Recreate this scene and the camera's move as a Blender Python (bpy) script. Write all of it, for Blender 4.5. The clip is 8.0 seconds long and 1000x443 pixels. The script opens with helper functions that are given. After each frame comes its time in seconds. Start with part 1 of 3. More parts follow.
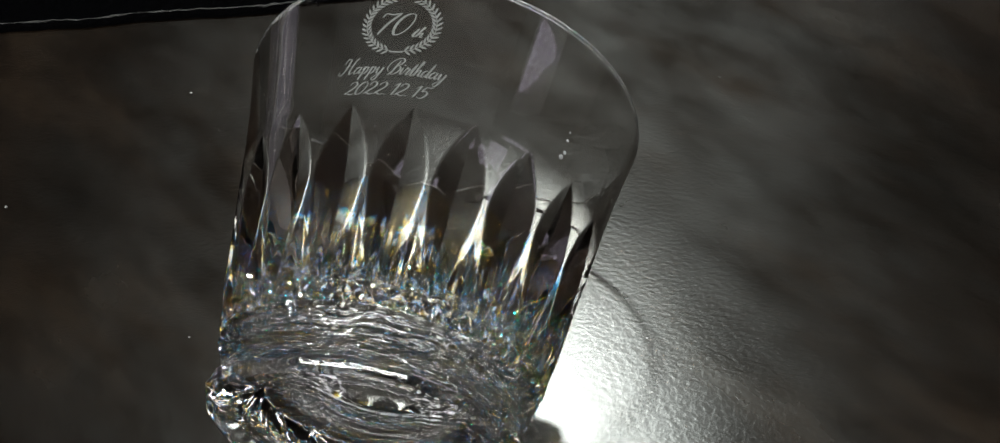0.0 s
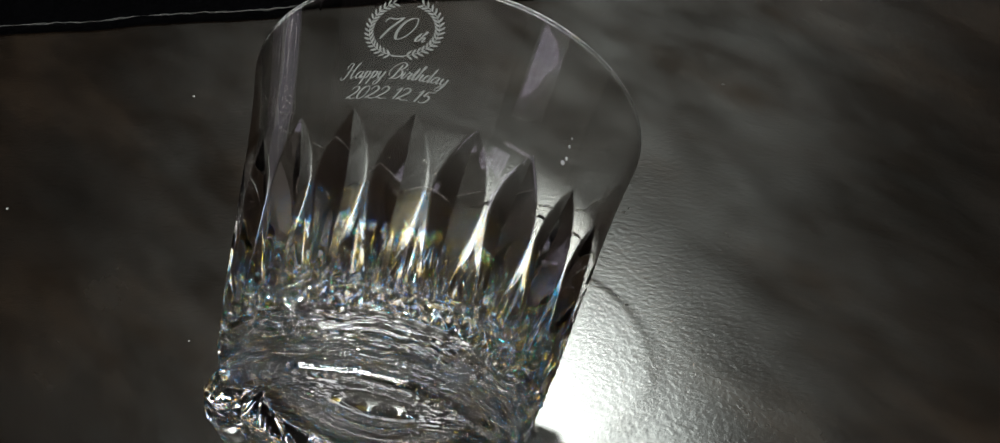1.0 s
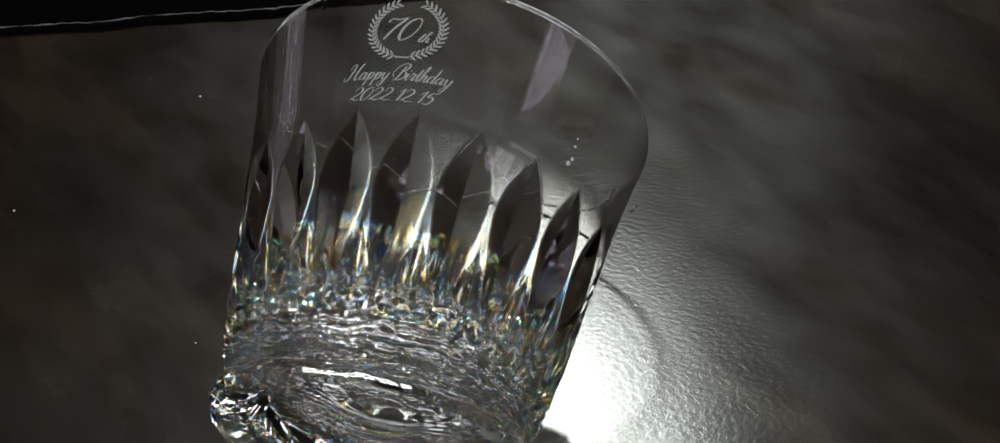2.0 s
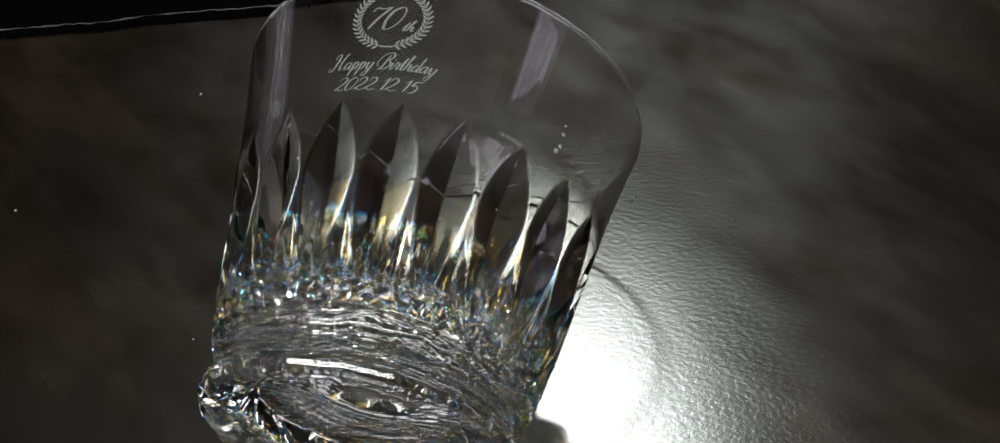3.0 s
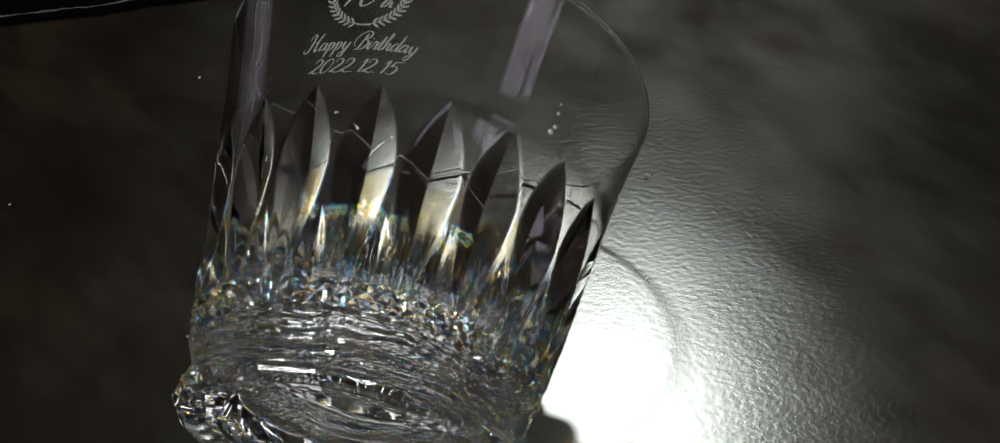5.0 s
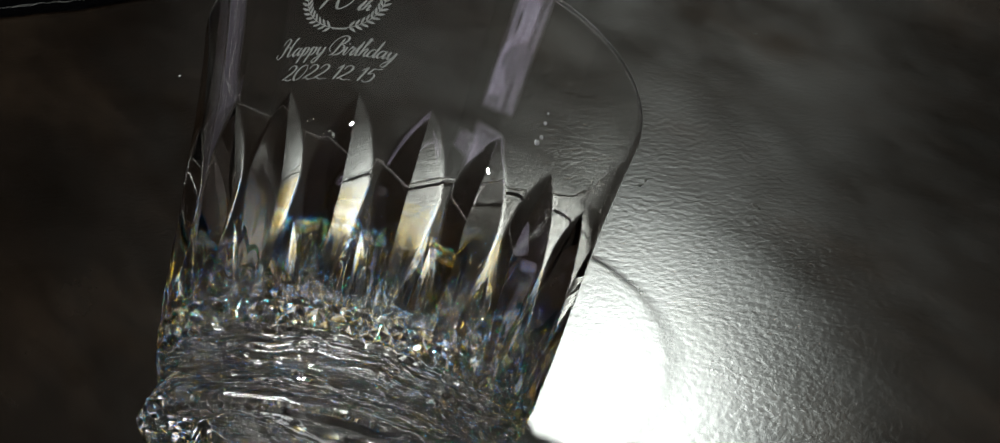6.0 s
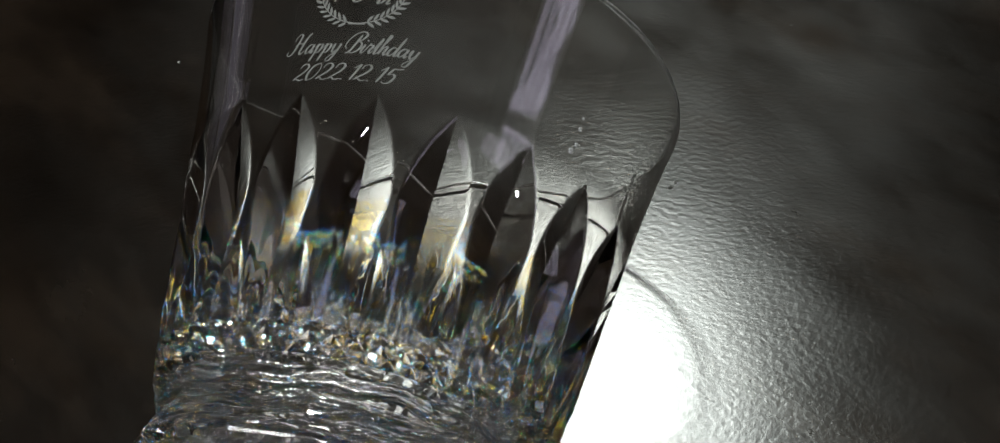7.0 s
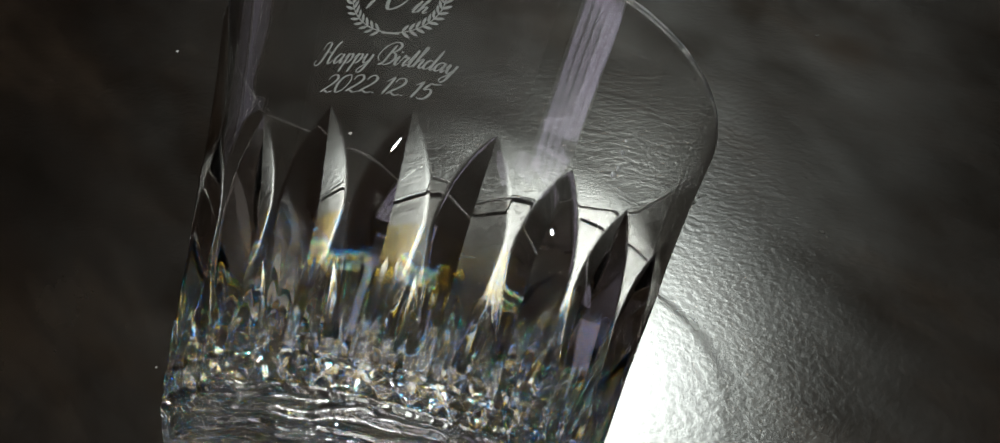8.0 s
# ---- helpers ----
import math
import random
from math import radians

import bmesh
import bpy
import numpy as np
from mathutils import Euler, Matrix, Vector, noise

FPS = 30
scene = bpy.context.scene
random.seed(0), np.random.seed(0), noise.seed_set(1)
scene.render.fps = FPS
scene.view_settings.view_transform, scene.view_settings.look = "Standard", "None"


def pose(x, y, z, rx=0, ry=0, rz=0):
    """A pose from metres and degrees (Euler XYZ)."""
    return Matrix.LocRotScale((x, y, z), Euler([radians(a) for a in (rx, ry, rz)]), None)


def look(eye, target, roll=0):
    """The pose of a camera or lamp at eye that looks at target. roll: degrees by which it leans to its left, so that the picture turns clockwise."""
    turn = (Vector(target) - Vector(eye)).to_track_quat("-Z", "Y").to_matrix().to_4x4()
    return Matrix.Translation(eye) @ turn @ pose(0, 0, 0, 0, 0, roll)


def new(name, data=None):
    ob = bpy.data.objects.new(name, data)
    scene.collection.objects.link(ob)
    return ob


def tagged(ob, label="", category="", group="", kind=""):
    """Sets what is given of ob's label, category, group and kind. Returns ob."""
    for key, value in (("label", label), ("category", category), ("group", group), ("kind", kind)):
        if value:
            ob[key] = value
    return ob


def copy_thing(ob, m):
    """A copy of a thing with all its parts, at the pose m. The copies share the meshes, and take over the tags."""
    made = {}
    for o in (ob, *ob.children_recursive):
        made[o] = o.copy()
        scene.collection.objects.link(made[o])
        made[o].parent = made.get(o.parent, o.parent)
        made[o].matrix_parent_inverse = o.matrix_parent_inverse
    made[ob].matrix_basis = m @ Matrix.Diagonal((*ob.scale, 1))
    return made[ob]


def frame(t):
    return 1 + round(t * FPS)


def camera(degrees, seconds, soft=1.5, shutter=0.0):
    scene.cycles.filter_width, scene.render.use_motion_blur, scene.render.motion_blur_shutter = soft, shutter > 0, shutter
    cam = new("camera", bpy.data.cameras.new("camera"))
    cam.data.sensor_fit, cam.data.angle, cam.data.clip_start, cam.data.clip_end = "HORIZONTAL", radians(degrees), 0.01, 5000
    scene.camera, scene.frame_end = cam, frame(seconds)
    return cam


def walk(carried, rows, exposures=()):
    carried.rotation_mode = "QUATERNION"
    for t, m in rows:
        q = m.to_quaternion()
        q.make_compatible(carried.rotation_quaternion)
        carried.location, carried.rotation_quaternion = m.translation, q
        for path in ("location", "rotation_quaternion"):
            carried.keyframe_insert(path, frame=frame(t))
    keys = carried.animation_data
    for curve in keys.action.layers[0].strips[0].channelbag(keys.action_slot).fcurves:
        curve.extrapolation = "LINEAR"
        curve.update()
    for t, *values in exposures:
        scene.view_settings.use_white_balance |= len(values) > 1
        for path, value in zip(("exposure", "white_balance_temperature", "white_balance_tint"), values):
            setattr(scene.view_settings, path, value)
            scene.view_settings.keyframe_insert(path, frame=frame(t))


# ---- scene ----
cam = camera(45.0, 8.0, soft=1.25)
PATH = [
    (0.0, pose(0.05887, -0.12229, 0.20913, 44.544, 3.718, 10.653)),
    (0.5, pose(0.05977, -0.12227, 0.20752, 44.855, 3.573, 11.130)),
    (1.0, pose(0.05927, -0.12191, 0.20848, 44.894, 3.521, 11.105)),
    (1.5, pose(0.05839, -0.12028, 0.20849, 44.683, 3.673, 11.174)),
    (3.0, pose(0.06704, -0.11838, 0.20464, 44.713, 5.719, 11.661)),
    (3.5, pose(0.06927, -0.11671, 0.20156, 44.827, 6.380, 12.100)),
    (4.0, pose(0.07163, -0.11428, 0.20054, 44.565, 7.139, 12.046)),
    (5.5, pose(0.07341, -0.09739, 0.19163, 42.854, 8.837, 12.402)),
    (6.0, pose(0.07309, -0.09261, 0.18975, 42.683, 8.414, 12.518)),
    (6.5, pose(0.06972, -0.08597, 0.18643, 41.984, 8.336, 12.304)),
    (7.0, pose(0.06386, -0.07906, 0.18277, 41.482, 7.869, 12.824)),
    (7.5, pose(0.05849, -0.07447, 0.18182, 40.993, 6.879, 12.829)),
    (8.0, pose(0.05197, -0.07013, 0.18075, 40.490, 5.668, 13.114)),
]
walk(cam, PATH, [(0.0, 0.07), (1.5, 0.07), (4.0, -0.08), (5.5, -0.33), (7.0, -0.34), (8.0, -0.22)])

# ---- light ----
world = bpy.data.worlds.new("room_air")
scene.world = world
world.use_nodes = True
world.node_tree.nodes["Background"].inputs[0].default_value = (0.5, 0.55, 0.65, 1)
world.node_tree.nodes["Background"].inputs[1].default_value = 0.004

LAMP = Vector((-0.268, 0.982, 1.60))
lamp_data = bpy.data.lights.new("unseen_ceiling_spot", "AREA")
lamp_data.shape, lamp_data.size = "DISK", 0.20
lamp_data.energy, lamp_data.color = 5.2, (0.92, 1.0, 0.95)
lamp_data.spread = radians(64)
lamp_ob = new("unseen_ceiling_spot", lamp_data)
lamp_ob.matrix_world = look(LAMP, (0.03, 0.06, 0.0))
# unseen spots added behind and beside the viewer to put glints in the crystal
ADDED_SPOTS = [(-0.9, -0.35), (0.85, -0.40)]
for sx, sy in ADDED_SPOTS:
    spot = bpy.data.lights.new("unseen_ceiling_spot", "AREA")
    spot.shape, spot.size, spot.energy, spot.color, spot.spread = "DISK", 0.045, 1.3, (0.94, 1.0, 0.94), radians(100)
    new("unseen_ceiling_spot", spot).matrix_world = look((sx, sy, 1.60), (sx * 0.5, sy * 0.5, 0.0))


# ---- materials ----
def material(name):
    m = bpy.data.materials.new(name)
    m.use_nodes = True
    nt = m.node_tree
    bsdf = nt.nodes["Principled BSDF"]
    return m, nt, bsdf


def node(nt, kind, **inputs):
    n = nt.nodes.new(kind)
    for key, value in inputs.items():
        n.inputs[key.replace("_", " ")].default_value = value
    return n


def noise_tex(nt, scale, detail=4.0, rough=0.55, stretch=(1, 1, 1), turn=0.0):
    co = nt.nodes.new("ShaderNodeTexCoord")
    mp = nt.nodes.new("ShaderNodeMapping")
    mp.vector_type = "TEXTURE"
    mp.inputs["Scale"].default_value = stretch
    mp.inputs["Rotation"].default_value = (0, 0, radians(turn))
    nt.links.new(co.outputs["Object"], mp.inputs["Vector"])
    n = nt.nodes.new("ShaderNodeTexNoise")
    n.inputs["Scale"].default_value = scale
    n.inputs["Detail"].default_value = detail
    n.inputs["Roughness"].default_value = rough
    nt.links.new(mp.outputs[0], n.inputs["Vector"])
    return n


def ramp(nt, source, stops):
    r = nt.nodes.new("ShaderNodeValToRGB")
    while len(r.color_ramp.elements) < len(stops):
        r.color_ramp.elements.new(0.5)
    for e, (at, col) in zip(r.color_ramp.elements, stops):
        e.position, e.color = at, (*col, 1)
    nt.links.new(source, r.inputs[0])
    return r


def plain(name, colour, rough=0.6, metal=0.0, spread=0.15, scale=30.0, bump=0.0, bump_scale=200.0):
    m, nt, b = material(name)
    n = noise_tex(nt, scale)
    lo = tuple(c * (1 - spread) for c in colour)
    hi = tuple(min(1, c * (1 + spread)) for c in colour)
    r = ramp(nt, n.outputs[0], [(0.3, lo), (0.7, hi)])
    nt.links.new(r.outputs[0], b.inputs["Base Color"])
    b.inputs["Roughness"].default_value = rough
    b.inputs["Metallic"].default_value = metal
    if bump:
        n2 = noise_tex(nt, bump_scale)
        bp = node(nt, "ShaderNodeBump", Strength=bump, Distance=0.001)
        nt.links.new(n2.outputs[0], bp.inputs["Height"])
        nt.links.new(bp.outputs[0], b.inputs["Normal"])
    return m


def table_material():
    """Dark brown-grey laminate with a cloudy figure and a fine pebbled grain."""
    m = bpy.data.materials.new("dark_laminate")
    m.use_nodes = True
    nt = m.node_tree
    nt.nodes.remove(nt.nodes["Principled BSDF"])
    cloud = noise_tex(nt, 34, 6, 0.62, (2.6, 1.0, 1.0), -38)
    r = ramp(nt, cloud.outputs[0], [(0.30, (0.0012, 0.00078, 0.0005)), (0.52, (0.0033, 0.0021, 0.0014)), (0.74, (0.0105, 0.0069, 0.0045))])
    grain = noise_tex(nt, 900, 2.5, 0.55, (1.4, 1.0, 1.0), -10)
    b1 = node(nt, "ShaderNodeBump", Strength=0.14, Distance=0.00026)
    nt.links.new(grain.outputs[0], b1.inputs["Height"])
    rr = noise_tex(nt, 45, 5, 0.6, (2.2, 1.0, 1.0), -38)
    mr = nt.nodes.new("ShaderNodeMapRange")
    mr.inputs["To Min"].default_value, mr.inputs["To Max"].default_value = 0.215, 0.272
    nt.links.new(rr.outputs[0], mr.inputs["Value"])
    dif = nt.nodes.new("ShaderNodeBsdfDiffuse")
    nt.links.new(r.outputs[0], dif.inputs["Color"])
    gls = nt.nodes.new("ShaderNodeBsdfAnisotropic")
    gls.distribution = "BECKMANN"
    nt.links.new(mr.outputs[0], gls.inputs["Roughness"])
    streak = noise_tex(nt, 30, 6, 0.62, (2.6, 1.0, 1.0), -38)
    sheen = ramp(nt, streak.outputs[0], [(0.34, (0.80, 0.785, 0.765)), (0.52, (0.92, 0.92, 0.91)), (0.70, (1.0, 1.0, 1.0))])
    nt.links.new(sheen.outputs[0], gls.inputs["Color"])
    wide = nt.nodes.new("ShaderNodeBsdfAnisotropic")
    wide.distribution = "BECKMANN"
    wide.inputs["Roughness"].default_value = 0.445
    stain = noise_tex(nt, 60, 5, 0.6, (2.0, 1.0, 1.0), -38)
    tone = ramp(nt, stain.outputs[0], [(0.32, (0.27, 0.247, 0.225)), (0.52, (0.63, 0.607, 0.583)), (0.70, (1.0, 0.98, 0.95))])
    nt.links.new(tone.outputs[0], wide.inputs["Color"])
    along = node(nt, "ShaderNodeCombineXYZ", X=0.936, Y=-0.352, Z=0.0)
    across = node(nt, "ShaderNodeCombineXYZ", X=0.985, Y=-0.174, Z=0.0)
    for g, way, amount in ((gls, along, 0.085), (wide, across, 0.19)):
        g.inputs["Anisotropy"].default_value = amount
        nt.links.new(way.outputs[0], g.inputs["Tangent"])
    both = nt.nodes.new("ShaderNodeMixShader")
    both.inputs[0].default_value = 0.20
    nt.links.new(gls.outputs[0], both.inputs[1])
    nt.links.new(wide.outputs[0], both.inputs[2])
    fr = node(nt, "ShaderNodeFresnel", IOR=1.5)
    mix = nt.nodes.new("ShaderNodeMixShader")
    for n in (dif, gls, wide, fr):
        nt.links.new(b1.outputs[0], n.inputs["Normal"])
    nt.links.new(fr.outputs[0], mix.inputs[0])
    nt.links.new(dif.outputs[0], mix.inputs[1])
    nt.links.new(both.outputs[0], mix.inputs[2])
    nt.links.new(mix.outputs[0], nt.nodes["Material Output"].inputs["Surface"])
    return m


def crystal_material(name, spread, share):
    """Lead crystal: most light bent alike, a share of it fanned into a warm and a cool band."""
    m = bpy.data.materials.new(name)
    m.use_nodes = True
    nt = m.node_tree
    nt.nodes.remove(nt.nodes["Principled BSDF"])
    out = nt.nodes["Material Output"]
    last = None
    w, c = 1 - share, share
    for col, ior in (((w, w, w), 1.545), ((c, c * 0.66, c * 0.06), 1.545 - spread), ((0, c * 0.34, c * 0.94), 1.545 + spread)):
        g = nt.nodes.new("ShaderNodeBsdfGlass")
        g.inputs["Color"].default_value = (*col, 1)
        g.inputs["Roughness"].default_value = 0.0
        g.inputs["IOR"].default_value = ior
        if last is None:
            last = g
        else:
            a = nt.nodes.new("ShaderNodeAddShader")
            nt.links.new(last.outputs[0], a.inputs[0])
            nt.links.new(g.outputs[0], a.inputs[1])
            last = a
    nt.links.new(last.outputs[0], out.inputs["Surface"])
    return m


def clear_glass(name, ior=1.52, tint=(1, 1, 1), rough=0.0):
    m = bpy.data.materials.new(name)
    m.use_nodes = True
    nt = m.node_tree
    nt.nodes.remove(nt.nodes["Principled BSDF"])
    g = nt.nodes.new("ShaderNodeBsdfGlass")
    g.inputs["Color"].default_value = (*tint, 1)
    g.inputs["Roughness"].default_value = rough
    g.inputs["IOR"].default_value = ior
    nt.links.new(g.outputs[0], nt.nodes["Material Output"].inputs["Surface"])
    return m


def glow(name, colour, strength):
    m = bpy.data.materials.new(name)
    m.use_nodes = True
    nt = m.node_tree
    nt.nodes.remove(nt.nodes["Principled BSDF"])
    e = nt.nodes.new("ShaderNodeEmission")
    e.inputs["Color"].default_value = (*colour, 1)
    e.inputs["Strength"].default_value = strength
    nt.links.new(e.outputs[0], nt.nodes["Material Output"].inputs["Surface"])
    return m


M_TABLE = table_material()
M_CRYSTAL = crystal_material("cut_crystal", 0.080, 0.46)
M_RIM = clear_glass("rim_crystal", 1.53, (1, 1, 1), 0.22)
M_CLEAR = clear_glass("base_crystal", 1.545)
M_GLASS = clear_glass("clear_crystal", 1.53, (0.952, 0.944, 0.936))
M_BEAD = plain("bead_grey", (0.16, 0.16, 0.165), 0.5, spread=0.3, scale=4000)
M_FROST = plain("frosted_engraving", (0.062, 0.062, 0.060), 0.8, spread=0.12, scale=2500)
M_WALL = plain("wall_paint", (0.07, 0.061, 0.056), 0.85, spread=0.08, scale=3, bump=0.1, bump_scale=120)
M_CEIL = plain("ceiling_paint", (0.28, 0.255, 0.262), 0.9, spread=0.05, scale=4)
# made dark so the tabletop reflects little from the north
M_DARK_BACK = plain("unseen_dark_wall", (0.034, 0.026, 0.021), 0.6, spread=0.3, scale=5)
M_FLOOR = plain("floor_boards", (0.09, 0.058, 0.038), 0.5, spread=0.3, scale=6)
M_FRAME = plain("window_frame_paint", (0.62, 0.62, 0.64), 0.5, spread=0.05)
M_SLAT = plain("blind_slat", (0.55, 0.53, 0.62), 0.6, spread=0.06)
M_SKY = glow("evening_sky", (0.80, 0.76, 1.0), 3.6)
M_ADDED_GLOW = glow("added_pale_glow", (0.93, 0.95, 1.0), 8.0)
M_DUSK = glow("dusk_sky", (0.82, 0.78, 1.0), 0.24)
# strip brightness set for white lines in the crystal
M_ADDED_STRIP = glow("added_strip_glow", (0.97, 1.0, 0.97), 68.0)
for m in (M_SKY, M_DUSK, M_ADDED_GLOW):
    m.cycles.emission_sampling = "NONE"
M_METAL = plain("dark_metal", (0.10, 0.10, 0.10), 0.4, 0.8, spread=0.1)
M_CLOTH = plain("black_cloth", (0.0006, 0.0006, 0.0007), 1.0, spread=0.4, scale=900, bump=0.4, bump_scale=1500)
M_CLOTH.node_tree.nodes["Principled BSDF"].inputs["Specular IOR Level"].default_value = 0.0
M_THREAD = plain("grey_thread", (0.009, 0.009, 0.0085), 0.9, spread=0.6, scale=500)
M_DIRT = plain("dark_dirt", (0.012, 0.010, 0.008), 0.9, spread=0.4, scale=2000)
M_CRUMB = plain("pale_crumb", (0.12, 0.12, 0.115), 0.8, spread=0.1)


# ---- mesh helpers ----
def link(name, me, mat, parent=None, label=""):
    me.materials.append(mat)
    ob = new(name, me)
    if parent is not None:
        ob.parent = parent
    if label:
        ob["label"] = label
    return ob


def part(name, bm, mat, parent=None, label="", smooth=False):
    me = bpy.data.meshes.new(name)
    bm.to_mesh(me)
    bm.free()
    if smooth:
        me.polygons.foreach_set("use_smooth", [True] * len(me.polygons))
    return link(name, me, mat, parent, label)


def box_bm(lo, hi, bevel=0.0):
    bm = bmesh.new()
    bmesh.ops.create_cube(bm, size=1)
    lo, hi = Vector(lo), Vector(hi)
    for v in bm.verts:
        v.co = Vector([lo[i] + (v.co[i] + 0.5) * (hi[i] - lo[i]) for i in range(3)])
    if bevel:
        bmesh.ops.bevel(bm, geom=bm.edges[:], offset=bevel, segments=2, profile=0.6, affect="EDGES")
    return bm


def setting(name, bm, mat, label="", smooth=False):
    return tagged(part(name, bm, mat, None, "", smooth), label, "", "", "structure")


def curve_through(xs, ys):
    """A smooth function through the given knots, without overshoot."""
    xs, ys = np.array(xs, float), np.array(ys, float)
    h, d = np.diff(xs), np.diff(ys) / np.diff(xs)
    m = np.zeros(len(xs))
    m[0], m[-1] = d[0], d[-1]
    for i in range(1, len(xs) - 1):
        m[i] = 0 if d[i - 1] * d[i] <= 0 else 2 * d[i - 1] * d[i] / (d[i - 1] + d[i])

    def f(x):
        i = int(min(max(np.searchsorted(xs, x) - 1, 0), len(h) - 1))
        s = min(max((x - xs[i]) / h[i], 0.0), 1.0)
        return ((2 * s**3 - 3 * s**2 + 1) * ys[i] + (s**3 - 2 * s**2 + s) * h[i] * m[i]
                + (3 * s**2 - 2 * s**3) * ys[i + 1] + (s**3 - s**2) * h[i] * m[i + 1])
    return f


# ---- the room ----
X0, X1, Y0, Y1, Z0, Z1 = -2.2, 1.5, -3.0, 1.75, -0.74, 1.72
setting("floor", box_bm((X0, Y0, Z0 - 0.1), (X1, Y1, Z0)), M_FLOOR, "dark brown floor of the room")
setting("ceiling", box_bm((X0 - 0.1, Y0 - 0.1, Z1), (X1 + 0.1, Y1 + 0.1, Z1 + 0.1)), M_CEIL, "plain pale ceiling")


def joined(boxes):
    bm = bmesh.new()
    for lo, hi in boxes:
        b2 = box_bm(lo, hi)
        me = bpy.data.meshes.new("piece")
        b2.to_mesh(me)
        b2.free()
        bm.from_mesh(me)
        bpy.data.meshes.remove(me)
    return bm


def window(name, label, wide, high, bars, slats, where):
    """A window in a wall, standing along its own y axis and looking along -x into the room."""
    win = tagged(new(name), label, "window", "", "structure")
    win.matrix_basis = where
    hw, hh = wide / 2, high
    for lo, hi in (((-0.03, -hw, 0), (0.03, -hw + 0.03, hh)), ((-0.03, hw - 0.03, 0), (0.03, hw, hh)),
                   ((-0.03, -hw + 0.03, 0), (0.03, hw - 0.03, 0.03)), ((-0.03, -hw + 0.03, hh - 0.03), (0.03, hw - 0.03, hh))):
        part("frame", box_bm(lo, hi, 0.004), M_FRAME, win)
    for k in range(bars):
        y = -hw + wide * (k + 1) / (bars + 1)
        part("glazing_bar", box_bm((-0.02, y - 0.02, 0.03), (0.02, y + 0.02, hh - 0.03), 0.003), M_FRAME, win)
    pane = part("pane", box_bm((-0.003, -hw + 0.03, 0.03), (0.003, hw - 0.03, hh - 0.03)), M_GLASS, win)
    pane.visible_shadow = False
    n = int((high - 0.1) / 0.12) if slats else 0
    for k in range(n):
        s = part("slat", box_bm((-0.012, -hw + 0.035, -0.001), (0.012, hw - 0.035, 0.001)), M_SLAT, win)
        s.matrix_basis = pose(-0.045, 0, 0.09 + k * 0.12, 0, 25, 0)
    return win


# east wall with a narrow window, west wall with a low one
WY0, WY1, WZ0, WZ1 = 0.28, 0.462, 0.68, 1.34
UY0, UY1, UZ0, UZ1 = -0.42, 0.10, 1.02, 1.62
setting("wall_east", joined((((X1, Y0 - 0.1, Z0), (X1 + 0.1, UY0, Z1)), ((X1, UY1, Z0), (X1 + 0.1, WY0, Z1)), ((X1, WY1, Z0), (X1 + 0.1, Y1 + 0.1, Z1)),
                             ((X1, WY0, Z0), (X1 + 0.1, WY1, WZ0)), ((X1, WY0, WZ1), (X1 + 0.1, WY1, Z1)),
                             ((X1, UY0, Z0), (X1 + 0.1, UY1, UZ0)), ((X1, UY0, UZ1), (X1 + 0.1, UY1, Z1)))), M_WALL, "plain dim wall with two window openings")
setting("backdrop_east", box_bm((X1 + 0.35, UY0 - 0.5, WZ0 - 0.5), (X1 + 0.36, WY1 + 0.5, UZ1 + 0.6)), M_SKY, "pale violet evening sky outside the window")
window("window_1", "narrow window with pale frame and slats", WY1 - WY0, WZ1 - WZ0, 0, True, pose(X1 + 0.05, (WY0 + WY1) / 2, WZ0))
window("window_3", "high window with pale frame and slats", UY1 - UY0, UZ1 - UZ0, 0, True, pose(X1 + 0.05, (UY0 + UY1) / 2, UZ0))
VY0, VY1, VZ0, VZ1 = 0.85, 1.6, -0.10, 0.50
setting("wall_west", joined((((X0 - 0.1, Y0 - 0.1, Z0), (X0, VY0, Z1)), ((X0 - 0.1, VY1, Z0), (X0, Y1 + 0.1, Z1)),
                             ((X0 - 0.1, VY0, Z0), (X0, VY1, VZ0)), ((X0 - 0.1, VY0, VZ1), (X0, VY1, Z1)))), M_WALL, "plain dim wall with a low window opening")
setting("backdrop_west", box_bm((X0 - 0.36, VY0 - 0.5, VZ0 - 0.4), (X0 - 0.35, VY1 + 0.5, VZ1 + 0.5)), M_DUSK, "pale violet evening sky outside the window")
window("window_2", "low wide window with pale frame", VY1 - VY0, VZ1 - VZ0, 1, False, pose(X0 - 0.05, (VY0 + VY1) / 2, VZ0, 0, 0, 180))
# dark north wall with small added panes: low band and narrow higher strip
NX0, NX1, NZ0, NZ1 = -1.3, 1.1, 0.10, 0.44
SX0, SX1, SZ0, SZ1 = -1.9, 1.2, 0.54, 0.66
# unseen wall set near and dark to hold down the table's reflection
setting("wall_north", joined((((X0, Y1, Z0), (NX0, Y1 + 0.1, NZ1)), ((NX1, Y1, Z0), (X1, Y1 + 0.1, NZ1)), ((NX0, Y1, Z0), (NX1, Y1 + 0.1, NZ0)),
                              ((X0, Y1, NZ1), (X1, Y1 + 0.1, SZ0)), ((X0, Y1, SZ0), (SX0, Y1 + 0.1, SZ1)), ((SX1, Y1, SZ0), (X1, Y1 + 0.1, SZ1)),
                              ((X0, Y1, SZ1), (X1, Y1 + 0.1, Z1)))), M_DARK_BACK, "unseen wall made dark for a dark table sheen, with two low openings")
